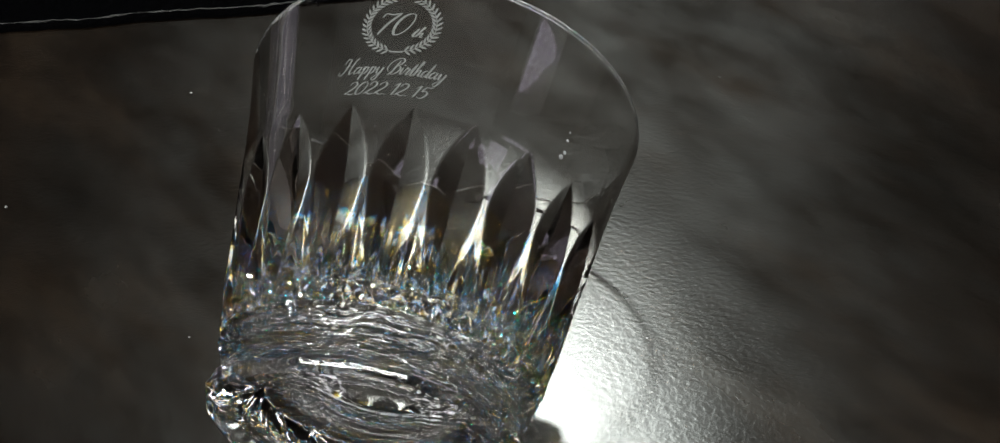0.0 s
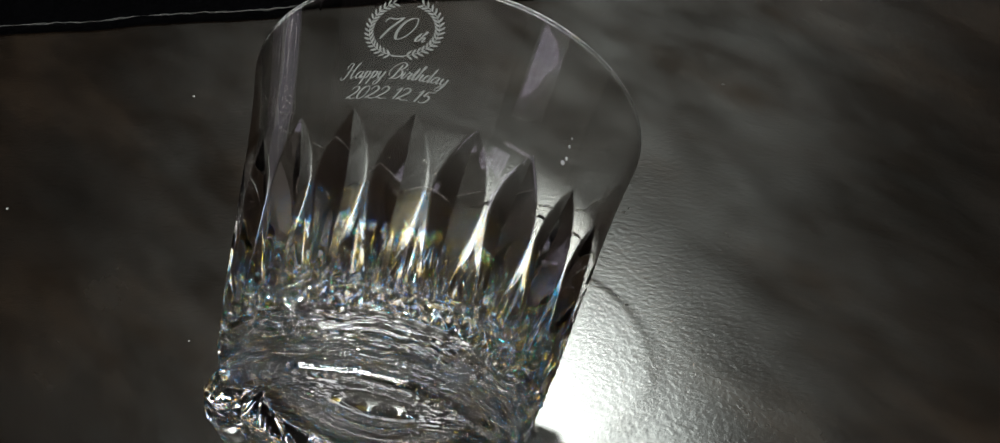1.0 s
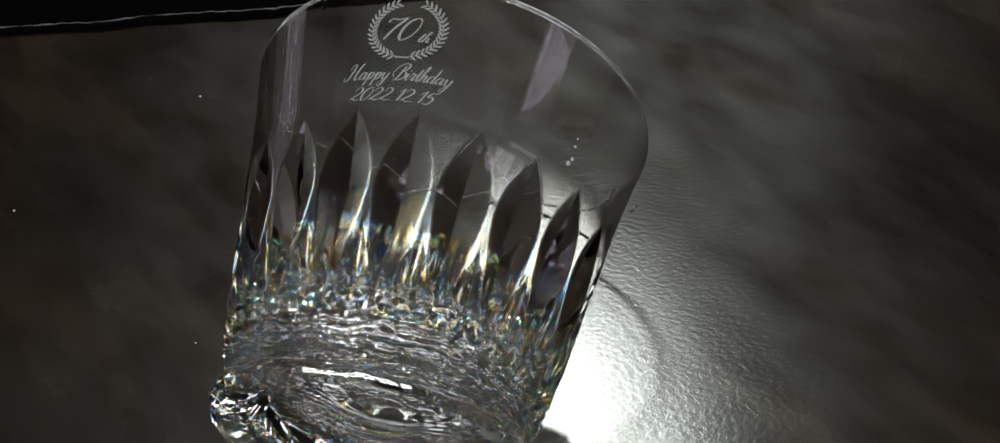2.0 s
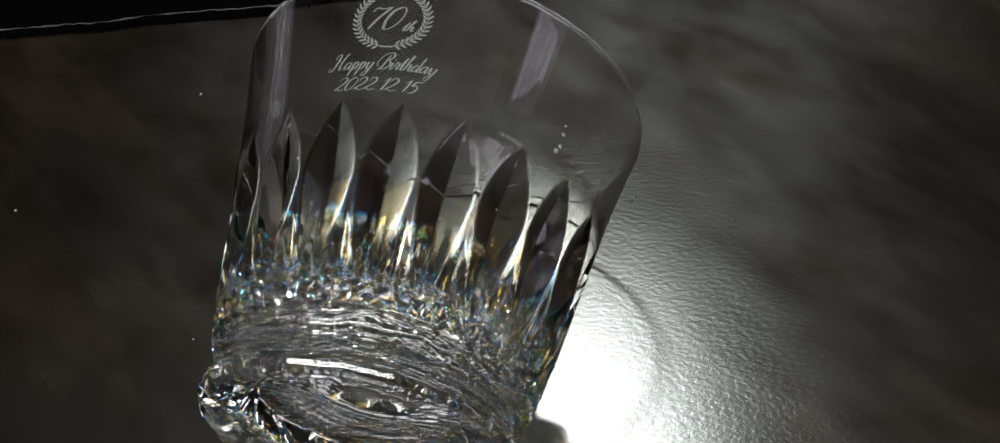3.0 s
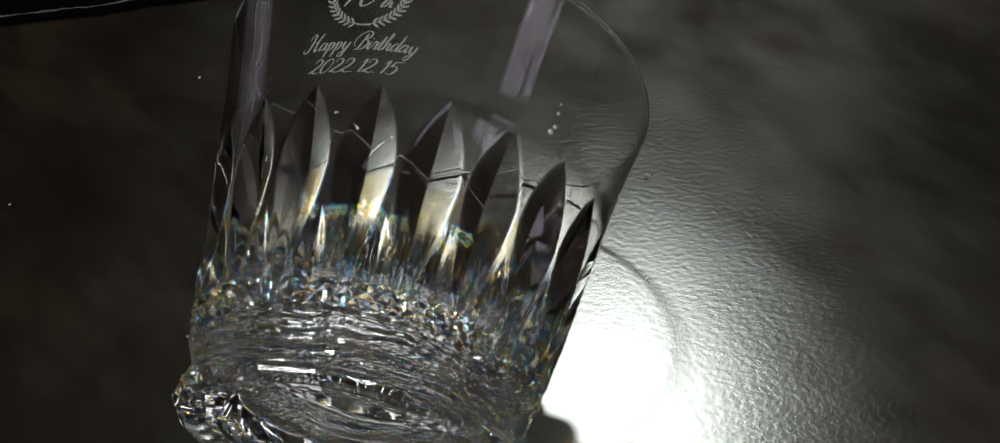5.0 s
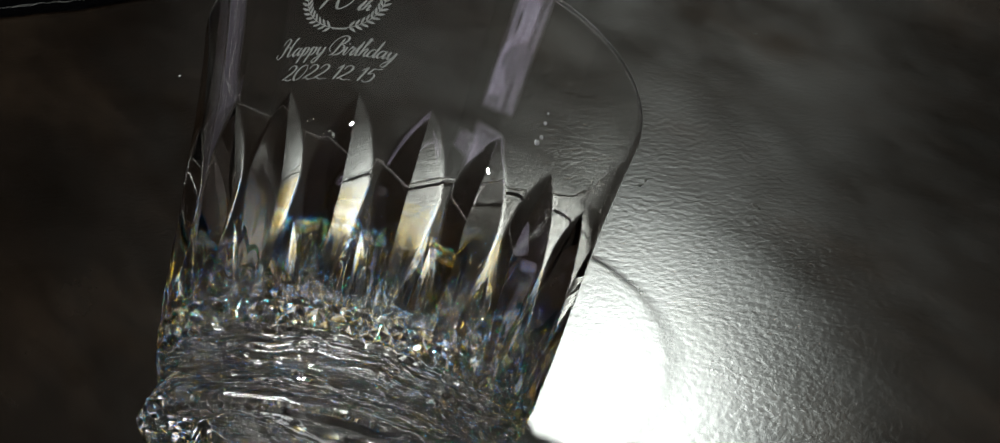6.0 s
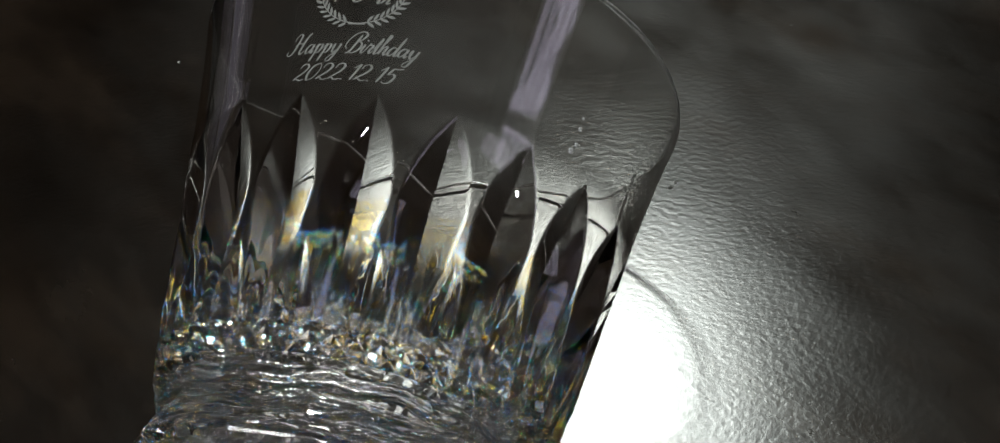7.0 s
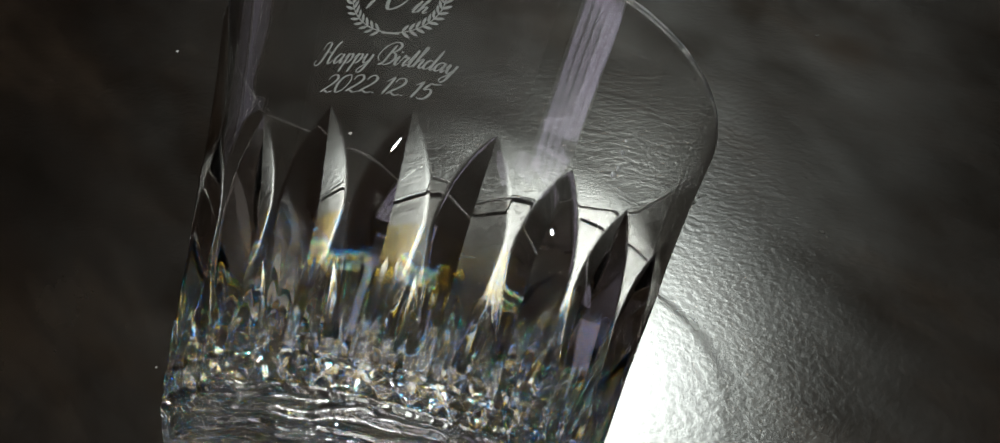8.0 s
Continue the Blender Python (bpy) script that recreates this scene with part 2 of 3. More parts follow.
# glow added behind these unseen panes to put sparkle in the glass foot
setting("added_glow_north", box_bm((SX0 - 0.5, Y1 + 0.35, NZ0 - 0.5), (SX1 + 0.5, Y1 + 0.36, SZ1 + 0.5)), M_ADDED_GLOW, "pale glow added behind the unseen north panes")
window("added_window_low", "unseen low band of window panes with pale bars, added for sparkle", NX1 - NX0, NZ1 - NZ0, 9, True, pose((NX0 + NX1) / 2, Y1 + 0.05, NZ0, 0, 0, 90))
window("added_window_high", "unseen narrow strip of window panes with pale bars, added for sparkle", SX1 - SX0, SZ1 - SZ0, 5, False, pose((SX0 + SX1) / 2, Y1 + 0.05, SZ0, 0, 0, 90))
setting("wall_south", box_bm((X0, Y0 - 0.1, Z0), (X1, Y0, Z1)), M_WALL, "plain dim wall")

# ---- the ceiling lamp ----
lamp = tagged(new("ceiling_lamp"), "small round dark metal ceiling spot, unseen, switched on", "lamp", "ceiling spots")
lamp.location = (LAMP.x, LAMP.y, Z1)
aim = lamp_ob.matrix_world.to_3x3()
bm = bmesh.new()
bmesh.ops.create_cone(bm, cap_ends=False, segments=40, radius1=0.112, radius2=0.104, depth=0.09)
bmesh.ops.solidify(bm, geom=bm.faces[:], thickness=0.003)
hd = part("shade", bm, M_METAL, lamp, "dark metal shade", True)
hd.matrix_basis = Matrix.Translation(LAMP - Vector(lamp.location)) @ aim.to_4x4() @ Matrix.Translation((0, 0, 0.03))
bm = bmesh.new()
bmesh.ops.create_cone(bm, cap_ends=True, segments=24, radius1=0.05, radius2=0.05, depth=0.02)
part("ceiling_plate", bm, M_METAL, lamp).location = (0, 0, -0.0105)
bm = bmesh.new()
bmesh.ops.create_cone(bm, cap_ends=True, segments=12, radius1=0.008, radius2=0.008, depth=0.06)
part("stem", bm, M_METAL, lamp).location = (0, 0, -0.045)
# a housing for each added spot
for sx, sy in ADDED_SPOTS:
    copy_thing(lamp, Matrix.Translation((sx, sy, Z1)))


def added_strip(length=1.05, wide=0.14):
    """An added long narrow ceiling light: a pale frame round one glowing diffuser."""
    ob = tagged(new("added_strip"), "long narrow white ceiling strip light, unseen, added for glints in the glass", "lamp", "ceiling strip lights")
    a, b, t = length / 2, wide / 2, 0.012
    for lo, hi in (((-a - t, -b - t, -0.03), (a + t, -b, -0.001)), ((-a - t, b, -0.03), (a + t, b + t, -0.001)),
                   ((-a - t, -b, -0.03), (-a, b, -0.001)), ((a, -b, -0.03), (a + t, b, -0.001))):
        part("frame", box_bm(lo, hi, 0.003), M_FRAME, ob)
    part("diffuser", box_bm((-a, -b, -0.022), (a, b, -0.016)), M_ADDED_STRIP, ob, "glowing white diffuser")
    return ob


# unseen strips, added behind the viewer to light the cut base
strip = added_strip()
ADDED_STRIPS = [(sx, sy) for sx in (-1.45, -0.30, 0.85) for sy in (-1.78, -2.2, -2.62)]
strip.location = (*ADDED_STRIPS[0], Z1)
for px, py in ADDED_STRIPS[1:]:
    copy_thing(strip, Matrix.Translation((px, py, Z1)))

# ---- the table ----
table = tagged(new("table"), "table with dark mottled laminate top", "table")
table.location = (0, 0, Z0)
part("tabletop", box_bm((-0.75, -0.40, -Z0 - 0.03), (0.70, 0.60, -Z0), 0.002), M_TABLE, table, "dark mottled pebble-grained laminate top")
for x in (-0.70, 0.65):
    for y in (-0.35, 0.55):
        part("leg", box_bm((x - 0.025, y - 0.025, 0), (x + 0.025, y + 0.025, -Z0 - 0.03), 0.003), M_METAL, table)

# ---- the crystal tumbler, lying on its side ----
HEIGHT, PETALS = 0.07658, 20
PHASE = radians(-66.234 + 18)
outer_r = curve_through([0.0, 0.0008, 0.0025, 0.0045, 0.0064, 0.0088, 0.0123, 0.0245, 0.0368, 0.049, 0.0535, 0.058, 0.066, HEIGHT],
                        [0.0274, 0.0286, 0.0295, 0.0290, 0.0280, 0.0284, 0.0299, 0.0324, 0.0344, 0.0364, 0.0371, 0.03791, 0.03949, 0.0419])
inner_r = curve_through([0.0130, 0.0133, 0.0144, 0.0168, 0.0200, 0.0240, 0.0290, 0.0368, 0.049, 0.0535, 0.058, 0.066, HEIGHT],
                        [0.0, 0.0050, 0.0105, 0.0163, 0.0210, 0.0250, 0.0282, 0.0312, 0.0349, 0.0356, 0.03645, 0.03815, 0.0407])
TIP, FOOT, CUT = 0.0491, 0.0105, 0.0350


def leaf_width(z):
    """How much of its share of the wall a leaf-shaped cut takes at this height, from 0 to 1."""
    up, down = (TIP - z) / 0.016, (z - FOOT) / 0.026
    if up <= 0 or down <= 0:
        return 0.0
    a = 1 - (1 - min(up, 1)) ** 2.2
    b = 1 - (1 - min(down, 1)) ** 1.5
    return 0.9 * min(a, b)


def tumbler_body():
    K, M = 9, 8
    n = PETALS * 2 * (K + M)  # K + M columns on each side of a leaf
    top = HEIGHT - 0.0009
    rings = []  # (heights, radii) for each column of one ring
    pitch = 2 * math.pi / PETALS
    for r, z in ((0.004, 0.0034), (0.009, 0.0034), (0.0105, 0.0034), (0.0120, 0.0034), (0.0140, 0.0034), (0.0160, 0.00338), (0.0175, 0.0033), (0.0190, 0.0031), (0.0205, 0.0027), (0.0217, 0.0021), (0.0221, 0.0019), (0.02215, 0.0012), (0.0228, 0.0011), (0.0234, 0.0009), (0.0240, 0.0004), (0.0248, 0.0001), (0.0260, 0.0)):
        rings.append((r, z, False))
    zs = list(np.linspace(0.0, 0.0124, 124)) + list(np.linspace(0.0125, 0.0235, 66)) + list(np.linspace(0.0242, 0.0495, 64)) + list(np.linspace(0.0505, top, 22))
    for z in zs:
        rings.append((outer_r(z), z, True))
    rings.append((inner_r(top) + 0.0002, top + 0.0002, False))
    zi = list(np.linspace(top, 0.030, 40)) + list(np.linspace(0.0292, 0.0150, 40)) + [0.0147, 0.0144, 0.0141, 0.0138, 0.0136, 0.0134, 0.0133, 0.0132, 0.0131]
    for z in zi:
        rings.append((inner_r(z), z, False))
    verts, faces = [], []
    for r, z, cut in rings:
        w = max(leaf_width(z), 0.012)
        full = leaf_width(z)
        if z < 0.03 and full < 0.3:
            w = 0.55
        soft = 0.07 * min(1.0, full * 4)
        wi, wo = max(w - soft, w * 0.5), min(w + soft, 0.5 + w * 0.5)
        side = [wi * i / (K - 2) for i in range(K - 2)] + [wi + (wo - wi) * i / 4 for i in range(4)] + [wo + (1 - wo) * i / (M - 2) for i in range(M - 2)]
        us = [-u for u in reversed(side[1:] + [1.0])] + side
        hwid = r * pitch / 2
        d2w = max(0.0, 0.60 * (1 - abs(z - 0.0185) / 0.0095))
        for k in range(PETALS):
            for u in us:
                a = PHASE + (k + u / 2) * pitch
                rr, zz = r, z
                if not cut and r < 0.0235 and 0.0138 < z < 0.0235:
                    rr += 0.00030 * abs((u * 2) % 2 - 1) * min(1.0, (z - 0.0138) / 0.001, (0.0235 - z) / 0.004)
                if not cut and 0.0224 < r < 0.0258 and z < 0.001:
                    zz += 0.00040 * (1 - abs(u * 2 % 2 - 1)) * (1 - abs(r - 0.0241) / 0.0018)
                if cut:
                    x = full - abs(u)
                    deep = 0.22 + 0.28 * min(1.0, max(0.0, (TIP - z) / 0.016)) ** 0.8
                    d1 = deep * hwid * (0.0 if x <= -soft or not full else x + 0.12 * x * x if x >= soft else (x + soft) ** 2 / (4 * soft) + 0.12 * max(x, 0.0) ** 2)
                    d2 = 0.55 * hwid * max(0.0, d2w - (1 - abs(u)))
                    rr = r - max(d1, d2)
                    if 0.0124 < z < 0.0160:
                        q = (z - 0.0124) / 0.0018
                        rise = min(abs((u * 3 + q) % 2 - 1), abs((u * 3 - q) % 2 - 1))
                        rr -= 0.00070 * (1 - rise) * min(1.0, (z - 0.0124) / 0.0004, (0.0160 - z) / 0.0004)
                    if 0.0160 < z < 0.0315:
                        rr -= 0.00038 * abs((u * 5 + 0.6 * math.sin(7 * k)) % 2 - 1) * min(1.0, (z - 0.0160) / 0.0006) * ((0.0315 - z) / 0.0155) ** 1.1
                    if 0.0026 < z < 0.0124:
                        wave = (0.00050 * math.sin(5 * a + 420 * z) + 0.00026 * math.sin(17 * a - 500 * z) + 0.00007 * math.sin(41 * a + 900 * z))
                        rr -= 0.00019 * (1 - math.cos((z - 0.0026 + wave) * 2 * math.pi / 0.0019)) * min(1.0, (0.0124 - z) / 0.0006)
                    for step, half, deep_cut in ((0.0116, 0.0005, 0.00045), (0.0078, 0.0004, 0.00030), (0.0040, 0.0004, 0.00030)):
                        rr -= deep_cut * max(0.0, 1 - abs(z - step) / half)
                    flat = min(1.0, max(0.0, (0.0050 - z) / 0.002))
                    if flat:
                        off = ((u + 2) % 2 - 1) * pitch / 2
                        rr *= 1 - flat * (1 - math.cos(pitch / 2) / math.cos(off))
                verts.append((rr * math.cos(a), rr * math.sin(a), zz))
    kinds = []  # the piece of the tumbler to which each face belongs
    for j in range(len(rings) - 1):
        mid = (rings[j][1] + rings[j + 1][1]) / 2
        cut_here = rings[j][2] and rings[j + 1][2] and 0.0126 < mid <= CUT
        for i in range(n):
            i2 = (i + 1) % n
            faces.append((j * n + i, j * n + i2, (j + 1) * n + i2, (j + 1) * n + i))
            off = i % (2 * (K + M)) - (K + M)
            side = 0 if not cut_here else -1 if -K - 2 <= off < 0 else 1 if 0 <= off < K + 2 else 0
            kinds.append((i // (2 * (K + M)), side) if side else "bowl" if mid > CUT else "base")
    c0, c1 = len(verts), len(verts) + 1
    verts += [(0, 0, 0.0034), (0, 0, 0.0130)]
    last = (len(rings) - 1) * n
    for i in range(n):
        i2 = (i + 1) % n
        faces.append((c0, i2, i))
        faces.append((c1, last + i, last + i2))
        kinds += ["base", "bowl"]
    sorts = {}
    for f, kind in zip(faces, kinds):
        sorts.setdefault(kind, []).append(f)
    made = {}
    for kind, fs in sorts.items():
        used = sorted({i for f in fs for i in f})
        at = {i: k for k, i in enumerate(used)}
        me = bpy.data.meshes.new(kind if isinstance(kind, str) else "leaf_facet")
        me.from_pydata([verts[i] for i in used], [], [[at[i] for i in f] for f in fs])
        me.polygons.foreach_set("use_smooth", [True] * len(fs))
        me.set_sharp_from_angle(angle=radians(20))
        me.materials.append(M_CRYSTAL)
        me.materials.append(M_GLASS)
        me.materials.append(M_CLEAR)
        low = [min(verts[i][2] for i in f) for f in fs]
        wide = [max(math.hypot(verts[i][0], verts[i][1]) - inner_r(verts[i][2]) for i in f) for f in fs]
        me.polygons.foreach_set("material_index", [1 if z > 0.0345 else 0 if z > 0.0122 and w > 0.0008 else 2 for z, w in zip(low, wide)])
        made[kind] = me
    return made


GLASS_POSE = Matrix(((0.3420, 0.9397, -0.0000, 0.00000), (-0.1580, 0.0575, 0.9858, -0.00791), (0.9263, -0.3371, 0.1682, 0.02861), (0, 0, 0, 1)))
tumbler = tagged(new("whisky_tumbler"), "clear cut-crystal whisky tumbler with engraving, lying on its side", "glass")
tumbler.matrix_basis = GLASS_POSE
for kind, me in tumbler_body().items():
    piece = new(me.name, me)
    piece.parent = tumbler
    if kind == "base":
        piece["label"] = "thick clear crystal base with fine rings"
    else:
        piece.visible_shadow = kind != "bowl"
        piece["label"] = "thin clear crystal bowl" if kind == "bowl" else "polished facet of a leaf-shaped cut"


def lip():
    """The rounded drinking edge."""
    r0, r1 = inner_r(HEIGHT - 0.001), outer_r(HEIGHT - 0.001)
    mid, half = (r0 + r1) / 2, (r1 - r0) / 2
    sect = [(half * math.cos(t), 0.0008 * math.sin(t)) for t in np.linspace(0, math.pi, 9)] + [(-half, -0.00005), (half, -0.00005)]
    n, m = 240, len(sect)
    verts = [((mid + x) * math.cos(a), (mid + x) * math.sin(a), HEIGHT - 0.0008 + y) for a in np.linspace(0, 2 * math.pi, n, endpoint=False) for x, y in sect]
    faces = [(i * m + j, ((i + 1) % n) * m + j, ((i + 1) % n) * m + (j + 1) % m, i * m + (j + 1) % m) for i in range(n) for j in range(m)]
    me = bpy.data.meshes.new("rim")
    me.from_pydata(verts, [], faces)
    me.polygons.foreach_set("use_smooth", [True] * len(faces))
    me.set_sharp_from_angle(angle=radians(40))
    return me


rim = link("rim", lip(), M_RIM, tumbler, "rounded polished rim")

# ---- the engraving ----
def on_wall(x, y, phi, z, lift=0.00005):
    """A point x to the side and y up along the wall from the place (phi degrees, height z)."""
    h = z + y * 0.98
    r = outer_r(h) + lift
    a = radians(phi) + x / outer_r(z)
    return (r * math.cos(a), r * math.sin(a), h)


# pen strokes of a sloping copperplate hand: x-height 0.4, capitals about 1
SCRIPT = {
    "H": (0.86, ((0.02, 0.62), (0.0, 0.8), (0.12, 0.95), (0.26, 0.9), (0.28, 0.7), (0.24, 0.3), (0.16, 0.05), (0.02, -0.03), (-0.12, 0.06), (-0.08, 0.2)),
          ((0.76, 0.97), (0.64, 0.8), (0.57, 0.4), (0.57, 0.1), (0.66, 0.0), (0.8, 0.14)), ((0.14, 0.42), (0.35, 0.52), (0.6, 0.45))),
    "a": (0.46, ((0.34, 0.34), (0.2, 0.41), (0.06, 0.28), (0.04, 0.1), (0.14, 0.0), (0.28, 0.14), (0.36, 0.4), (0.34, 0.12), (0.4, 0.0), (0.48, 0.12))),
    "p": (0.44, ((0.02, 0.2), (0.14, 0.42), (0.12, 0.0), (0.07, -0.4)), ((0.11, 0.1), (0.2, 0.36), (0.34, 0.38), (0.36, 0.16), (0.26, 0.0), (0.14, 0.06))),
    "y": (0.44, ((0.02, 0.2), (0.1, 0.4), (0.12, 0.12), (0.2, 0.0), (0.34, 0.14), (0.4, 0.4), (0.36, 0.0), (0.26, -0.36), (0.1, -0.4), (0.08, -0.24), (0.46, 0.1))),
    "B": (0.74, ((0.1, 0.12), (-0.08, 0.35), (0.0, 0.72), (0.25, 0.95), (0.5, 0.98), (0.66, 0.84), (0.58, 0.62), (0.38, 0.54)),
          ((0.38, 0.54), (0.6, 0.48), (0.7, 0.28), (0.58, 0.06), (0.36, -0.02), (0.2, 0.1)), ((0.44, 0.86), (0.36, 0.4), (0.28, 0.06), (0.1, -0.04))),
    "i": (0.24, ((0.02, 0.14), (0.1, 0.4), (0.08, 0.1), (0.16, 0.0), (0.26, 0.12)), ((0.12, 0.62), (0.12, 0.56))),
    "r": (0.36, ((0.0, 0.1), (0.1, 0.46), (0.14, 0.38), (0.28, 0.38), (0.22, 0.12), (0.28, 0.0), (0.38, 0.12))),
    "t": (0.28, ((0.0, 0.12), (0.16, 0.75), (0.12, 0.1), (0.2, 0.0), (0.3, 0.12)), ((0.02, 0.46), (0.26, 0.46))),
    "h": (0.44, ((0.0, 0.1), (0.14, 0.6), (0.2, 0.88), (0.12, 0.92), (0.09, 0.6), (0.06, 0.0)), ((0.06, 0.1), (0.2, 0.38), (0.3, 0.36), (0.28, 0.1), (0.36, 0.0), (0.46, 0.12))),
    "d": (0.48, ((0.32, 0.34), (0.18, 0.41), (0.05, 0.28), (0.04, 0.08), (0.14, 0.0), (0.28, 0.14), (0.38, 0.6), (0.42, 0.92)), ((0.42, 0.92), (0.35, 0.12), (0.41, 0.0), (0.5, 0.12))),
    " ": (0.30,),
}
FIGURES = {
    "0": (0.48, ((0.24, 0.7), (0.09, 0.58), (0.03, 0.3), (0.1, 0.04), (0.22, 0.0), (0.37, 0.14), (0.43, 0.42), (0.36, 0.66), (0.24, 0.7))),
    "1": (0.30, ((0.06, 0.5), (0.24, 0.72)), ((0.24, 0.72), (0.22, 0.35), (0.18, 0.0))),
    "2": (0.48, ((0.06, 0.5), (0.1, 0.66), (0.26, 0.7), (0.38, 0.56), (0.3, 0.34), (0.0, 0.03)), ((0.0, 0.03), (0.14, 0.08), (0.3, 0.0), (0.46, 0.05))),
    "5": (0.46, ((0.18, 0.68), (0.32, 0.66), (0.5, 0.72)), ((0.18, 0.68), (0.1, 0.4), (0.26, 0.44), (0.38, 0.3), (0.32, 0.06), (0.14, 0.0), (0.03, 0.08))),
    "7": (0.52, ((0.04, 0.54), (0.1, 0.67), (0.28, 0.64), (0.5, 0.7)), ((0.5, 0.7), (0.3, 0.34), (0.2, 0.0))),
    ".": (0.22, ((0.06, 0.05), (0.07, 0.0))),
}


def glide(points, steps=7):
    """A smooth line through pen points."""
    p = [Vector(points[0])] + [Vector(q) for q in points] + [Vector(points[-1])]
    line = []
    for i in range(1, len(p) - 2):
        for k in range(steps):
            t = k / steps
            line.append(0.5 * (2 * p[i] + (p[i + 1] - p[i - 1]) * t + (2 * p[i - 1] - 5 * p[i] + 4 * p[i + 1] - p[i + 2]) * t * t
                               + (3 * p[i] - p[i - 1] - 3 * p[i + 1] + p[i + 2]) * t ** 3))
    return line + [p[-1]]


def lettering(name, words, phi, z, width, cap, lean=0.42, pen=1.0):
    """Script cut white into the wall, as wide as given, with capitals of height cap, from the baseline's middle."""
    lines, at = [], 0.0
    for ch in words:
        advance, *strokes = SCRIPT.get(ch) or FIGURES[ch]
        for stroke in strokes:
            lines.append([Vector((at + q.x + lean * q.y, q.y)) for q in glide(stroke)])
        at += advance
    lo, hi = min(q.x for l in lines for q in l), max(q.x for l in lines for q in l)
    sx = width / (hi - lo)
    bm = bmesh.new()
    for l in lines:
        prev = None
        for i, q in enumerate(l):
            way = (l[min(i + 1, len(l) - 1)] - l[max(i - 1, 0)]).normalized()
            ends = min(1.0, 0.35 + min(i, len(l) - 1 - i) / 3)
            half = pen * 0.5 * (0.00017 + 0.00020 * max(0.0, -way.y) ** 1.5) * ends
            side = Vector((-way.y, way.x)) * half
            x, y = (q.x - (lo + hi) / 2) * sx, q.y * cap
            pair = [bm.verts.new(on_wall(x + k * side.x, y + k * side.y, phi, z)) for k in (-1, 1)]
            if prev:
                bm.faces.new((prev[0], pair[0], pair[1], prev[1]))
            prev = pair
    return part(name, bm, M_FROST, tumbler, "frosted white engraved script")


def wreath_leaf(bm, x, y, turn, length, wide):
    pts = [(0, 0), (0.3, 0.42), (0.65, 0.40), (1, 0), (0.65, -0.28), (0.3, -0.25)]
    c, s = math.cos(turn), math.sin(turn)
    vs = []
    for px, py in pts:
        px, py = px * length, py * wide
        vs.append(bm.verts.new(on_wall(x + px * c - py * s, y + px * s + py * c, WR[0], WR[1])))
    bm.faces.new(vs)


WR = (-20.85, 0.0657)
RX, RZ = 0.0066, 0.0058
lettering("date_engraving", "2022.12.15", -20.8, 0.0511, 0.0165, 0.0037)
lettering("greeting_engraving", "Happy Birthday", -21.2, 0.0554, 0.0202, 0.0034)
lettering("number_engraving", "70", -22.2, 0.0635, 0.0066, 0.0066, pen=1.5)
lettering("number_engraving", "th", -15.8, 0.0633, 0.0024, 0.0024)
wreath = tagged(new("wreath"), "frosted white engraved laurel wreath")
wreath.parent = tumbler
bm = bmesh.new()
for side in (-1, 1):
    prev = None
    for i in range(41):
        t = radians(-84 + 150 * i / 40)
        p0 = (side * RX * math.cos(t), RZ * math.sin(t))
        q = [bm.verts.new(on_wall(p0[0] * k, p0[1] * k, *WR)) for k in (0.985, 1.015)]
        if prev:
            bm.faces.new((prev[0], prev[1], q[1], q[0]))
        prev = q
part("stem", bm, M_FROST, wreath)
bm = bmesh.new()
bm.faces.new([bm.verts.new(on_wall(x, y - 0.0058, *WR)) for x, y in ((-0.0013, -0.0002), (0.0013, -0.0002), (0.0013, 0.0001), (-0.0013, 0.0001))])
part("tie", bm, M_FROST, wreath)
for side in (-1, 1):
    for i in range(17):
        t = radians(-76 + 140 * i / 16)
        x, y = side * RX * math.cos(t), RZ * math.sin(t)
        along = math.atan2(RZ * math.cos(t), -side * RX * math.sin(t))
        for out in (-1, 1):
            bm = bmesh.new()
            wreath_leaf(bm, x, y, along + side * out * -0.75, 0.00155, 0.00062)
            part("leaf", bm, M_FROST, wreath)

# ---- black cloth at the table's back, crumbs ----
cloth = tagged(new("black_cloth"), "folded black cloth with a pale stitched edge on the table", "cloth")
cloth.matrix_basis = pose(-0.1194, 0.1461, 0.0, 0, 0, 13.2)
bm = bmesh.new()
nx, sect = 80, [(0.0, 0.0), (-0.0003, 0.0009), (0.0002, 0.0019), (0.0016, 0.0026), (0.006, 0.0030), (0.03, 0.0028), (0.14, 0.003), (0.14, 0.0)]
rows = []
for i in range(nx + 1):
    x = -0.13 + 0.26 * i / nx
    wob = 0.0013 * noise.noise((x * 38, 0.3, 0)) + 0.0007 * noise.noise((x * 110, 1.3, 0))
    rows.append([bm.verts.new((x, y + wob * (1 if y < 0.05 else 0), z + (0.0005 * noise.noise((x * 60, y * 60, 2)) if 0.001 < z else 0))) for y, z in sect])
for a, b in zip(rows, rows[1:]):
    for j in range(len(sect) - 1):
        bm.faces.new((a[j], b[j], b[j + 1], a[j + 1]))
bm.faces.new(rows[0])
bm.faces.new(rows[-1][::-1])
part("fabric", bm, M_CLOTH, cloth, "black fabric", True)
bm = bmesh.new()
prev = None
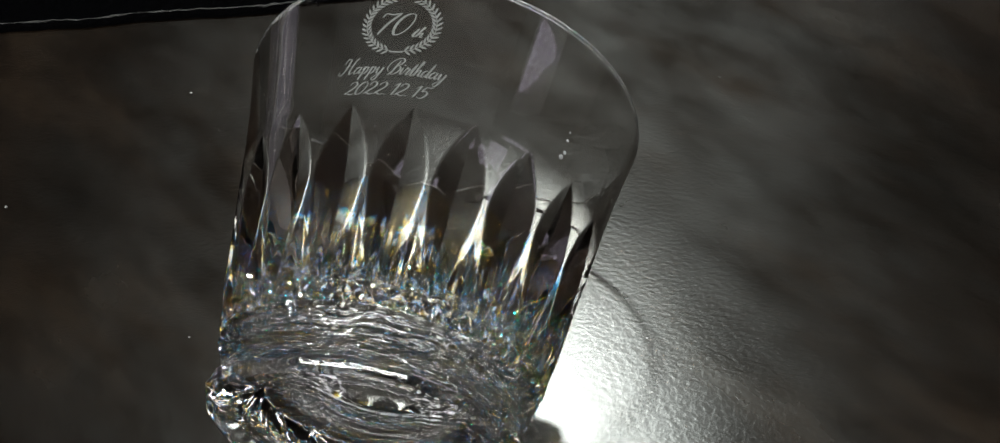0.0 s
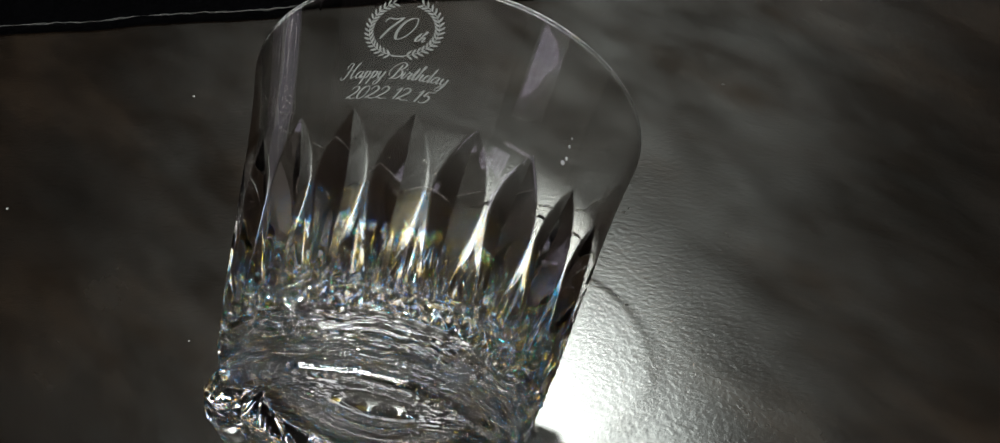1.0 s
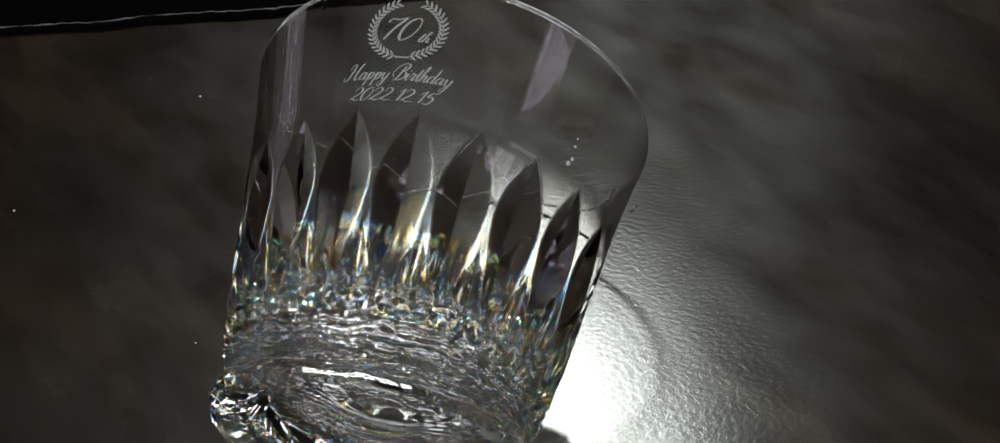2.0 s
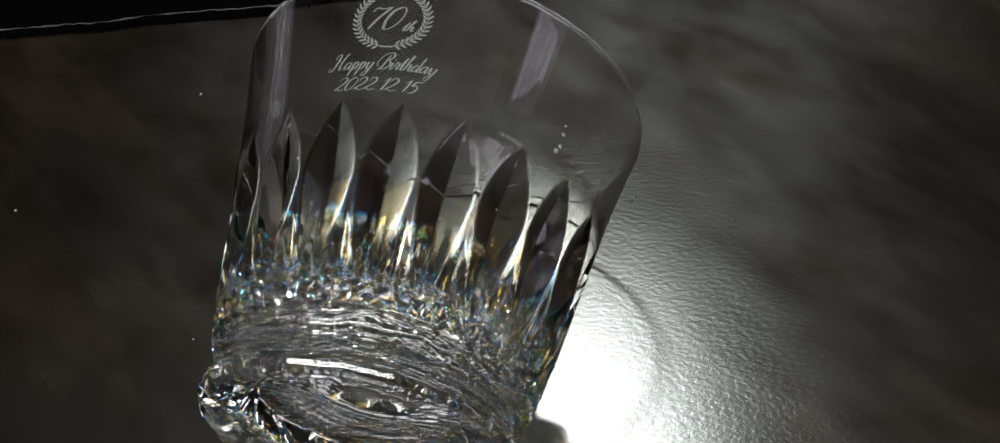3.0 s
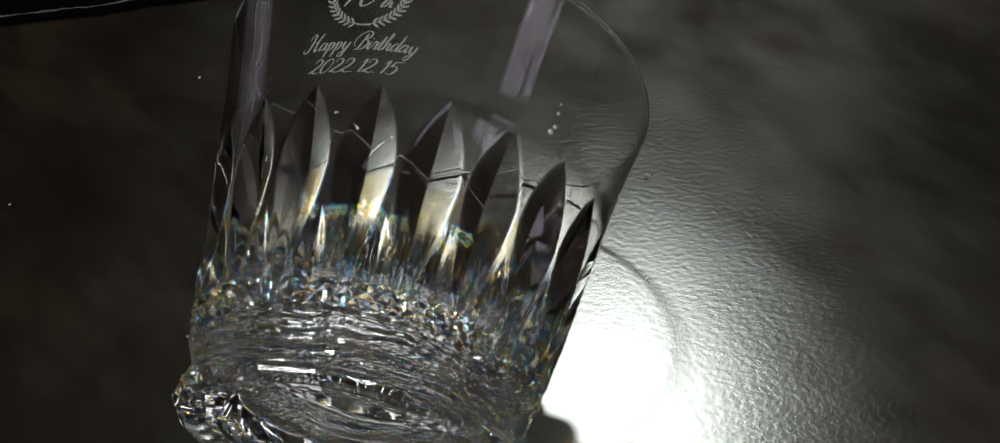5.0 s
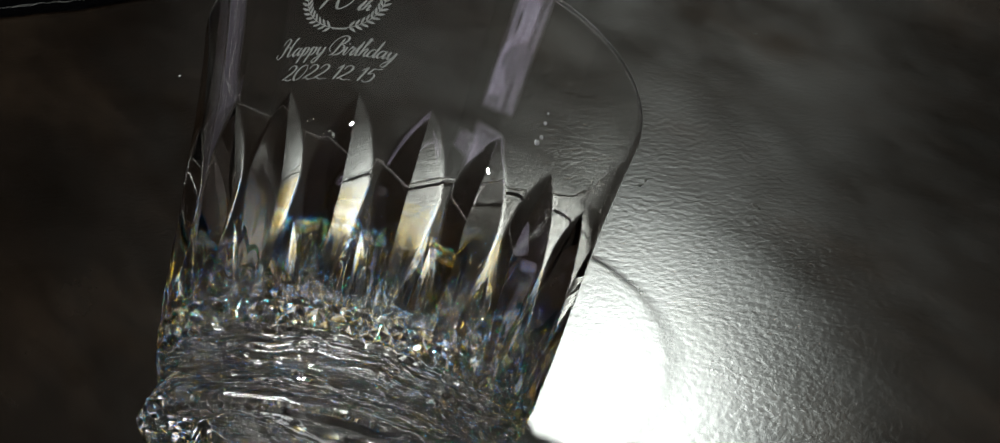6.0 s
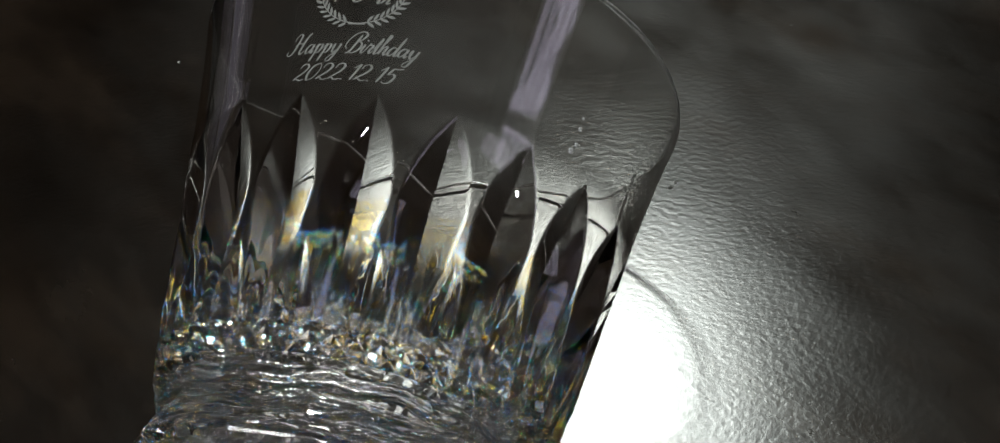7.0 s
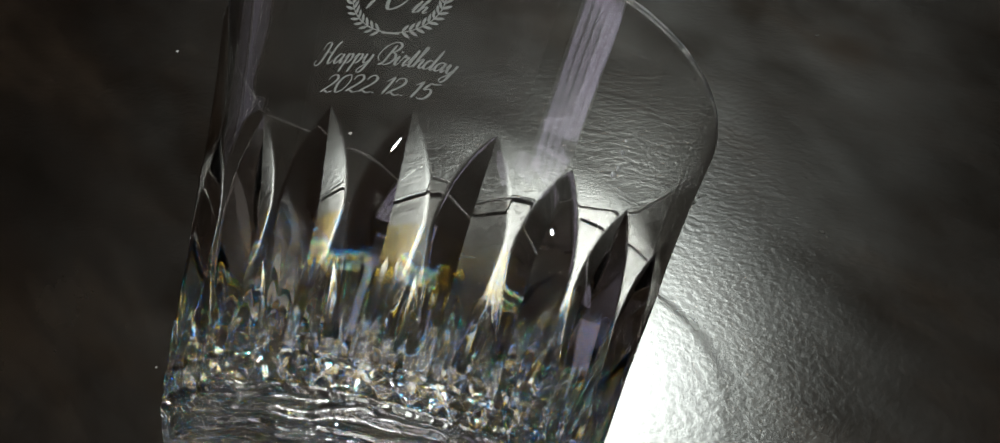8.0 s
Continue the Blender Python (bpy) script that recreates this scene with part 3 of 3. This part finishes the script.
for i in range(241):
    x = -0.128 + 0.256 * i / 240
    wob = 0.0013 * noise.noise((x * 38, 0.3, 0)) + 0.0007 * noise.noise((x * 110, 1.3, 0))
    y = 0.0011 + wob + 0.0003 * noise.noise((x * 420, 5, 0))
    z = 0.0025 + 0.0003 * noise.noise((x * 300, 7, 0))
    rad = 0.00026 * max(0.15, 0.75 + 1.3 * noise.noise((x * 130, 9, 1)))
    q = [bm.verts.new((x, y + rad * math.cos(t), z + rad * math.sin(t))) for t in np.linspace(0, 2 * math.pi, 6, endpoint=False)]
    if prev:
        for j in range(6):
            bm.faces.new((prev[j], q[j], q[(j + 1) % 6], prev[(j + 1) % 6]))
    prev = q
part("edge_stitching", bm, M_THREAD, cloth, "pale grey overlock thread", True)


def crumb(x, y, size, turn):
    bm = bmesh.new()
    bmesh.ops.create_icosphere(bm, subdivisions=2, radius=size)
    for v in bm.verts:
        v.co *= 1 + 0.35 * noise.noise(v.co / size * 1.3 + Vector((x * 90, y * 90, 0)))
        v.co.z = v.co.z * 0.6
    low = min(v.co.z for v in bm.verts)
    for v in bm.verts:
        v.co.z -= low
    ob = tagged(part("crumb", bm, M_CRUMB), "tiny pale crumb on the dark table", "crumb", "crumbs on the table")
    ob.matrix_basis = pose(x, y, 0, 0, 0, turn)


crumb(-0.0878, 0.1166, 0.00042, 20)
crumb(-0.1196, 0.0674, 0.00035, 70)
crumb(-0.0562, 0.0328, 0.00022, 10)


def pale_bead(phi, z, size):
    """A flat pale bead on the wall."""
    bm = bmesh.new()
    bmesh.ops.create_icosphere(bm, subdivisions=3, radius=size)
    for v in bm.verts:
        v.co *= 1 + 0.10 * noise.noise(v.co / size * 0.9 + Vector((phi, z * 900, 0)))
        v.co.z *= 0.45
    ob = tagged(part("pale_bead", bm, M_BEAD, None, "", True), "tiny pale bead on the tumbler's wall", "water spot", "water spots on the tumbler")
    at = Vector(on_wall(0, 0, phi, z, size * 0.30))
    out = Vector((math.cos(radians(phi)), math.sin(radians(phi)), -0.19)).normalized()
    ob.matrix_basis = GLASS_POSE @ Matrix.Translation(at) @ out.to_track_quat("Z", "Y").to_matrix().to_4x4()
    ob.visible_shadow = False


for phi, z, size in ((34.1, 0.0518, 0.00048), (35.0, 0.0531, 0.00036), (34.7, 0.0556, 0.00032), (34.6, 0.0574, 0.00022)):
    pale_bead(phi, z, size)


def dark_speck(x, y, size, turn):
    """A flat dark fleck of dirt, longer than wide."""
    bm = bmesh.new()
    bmesh.ops.create_icosphere(bm, subdivisions=2, radius=size)
    for v in bm.verts:
        v.co *= 1 + 0.5 * noise.noise(v.co / size * 1.1 + Vector((x * 70, y * 70, 3)))
        v.co.x, v.co.z = v.co.x * 1.9, v.co.z * 0.25
    low = min(v.co.z for v in bm.verts)
    for v in bm.verts:
        v.co.z -= low
    ob = tagged(part("dark_speck", bm, M_DIRT), "tiny dark fleck of dirt on the table", "speck", "dark specks on the table")
    ob.matrix_basis = pose(x, y, 0, 0, 0, turn)


for x, y, size, turn in ((0.0361, 0.0869, 0.00028, 35), (0.0370, 0.0885, 0.00018, 60), (0.0608, 0.0832, 0.00032, -20), (0.0618, 0.0822, 0.00026, -35), (0.0565, 0.1390, 0.00025, 10)):
    dark_speck(x, y, size, turn)
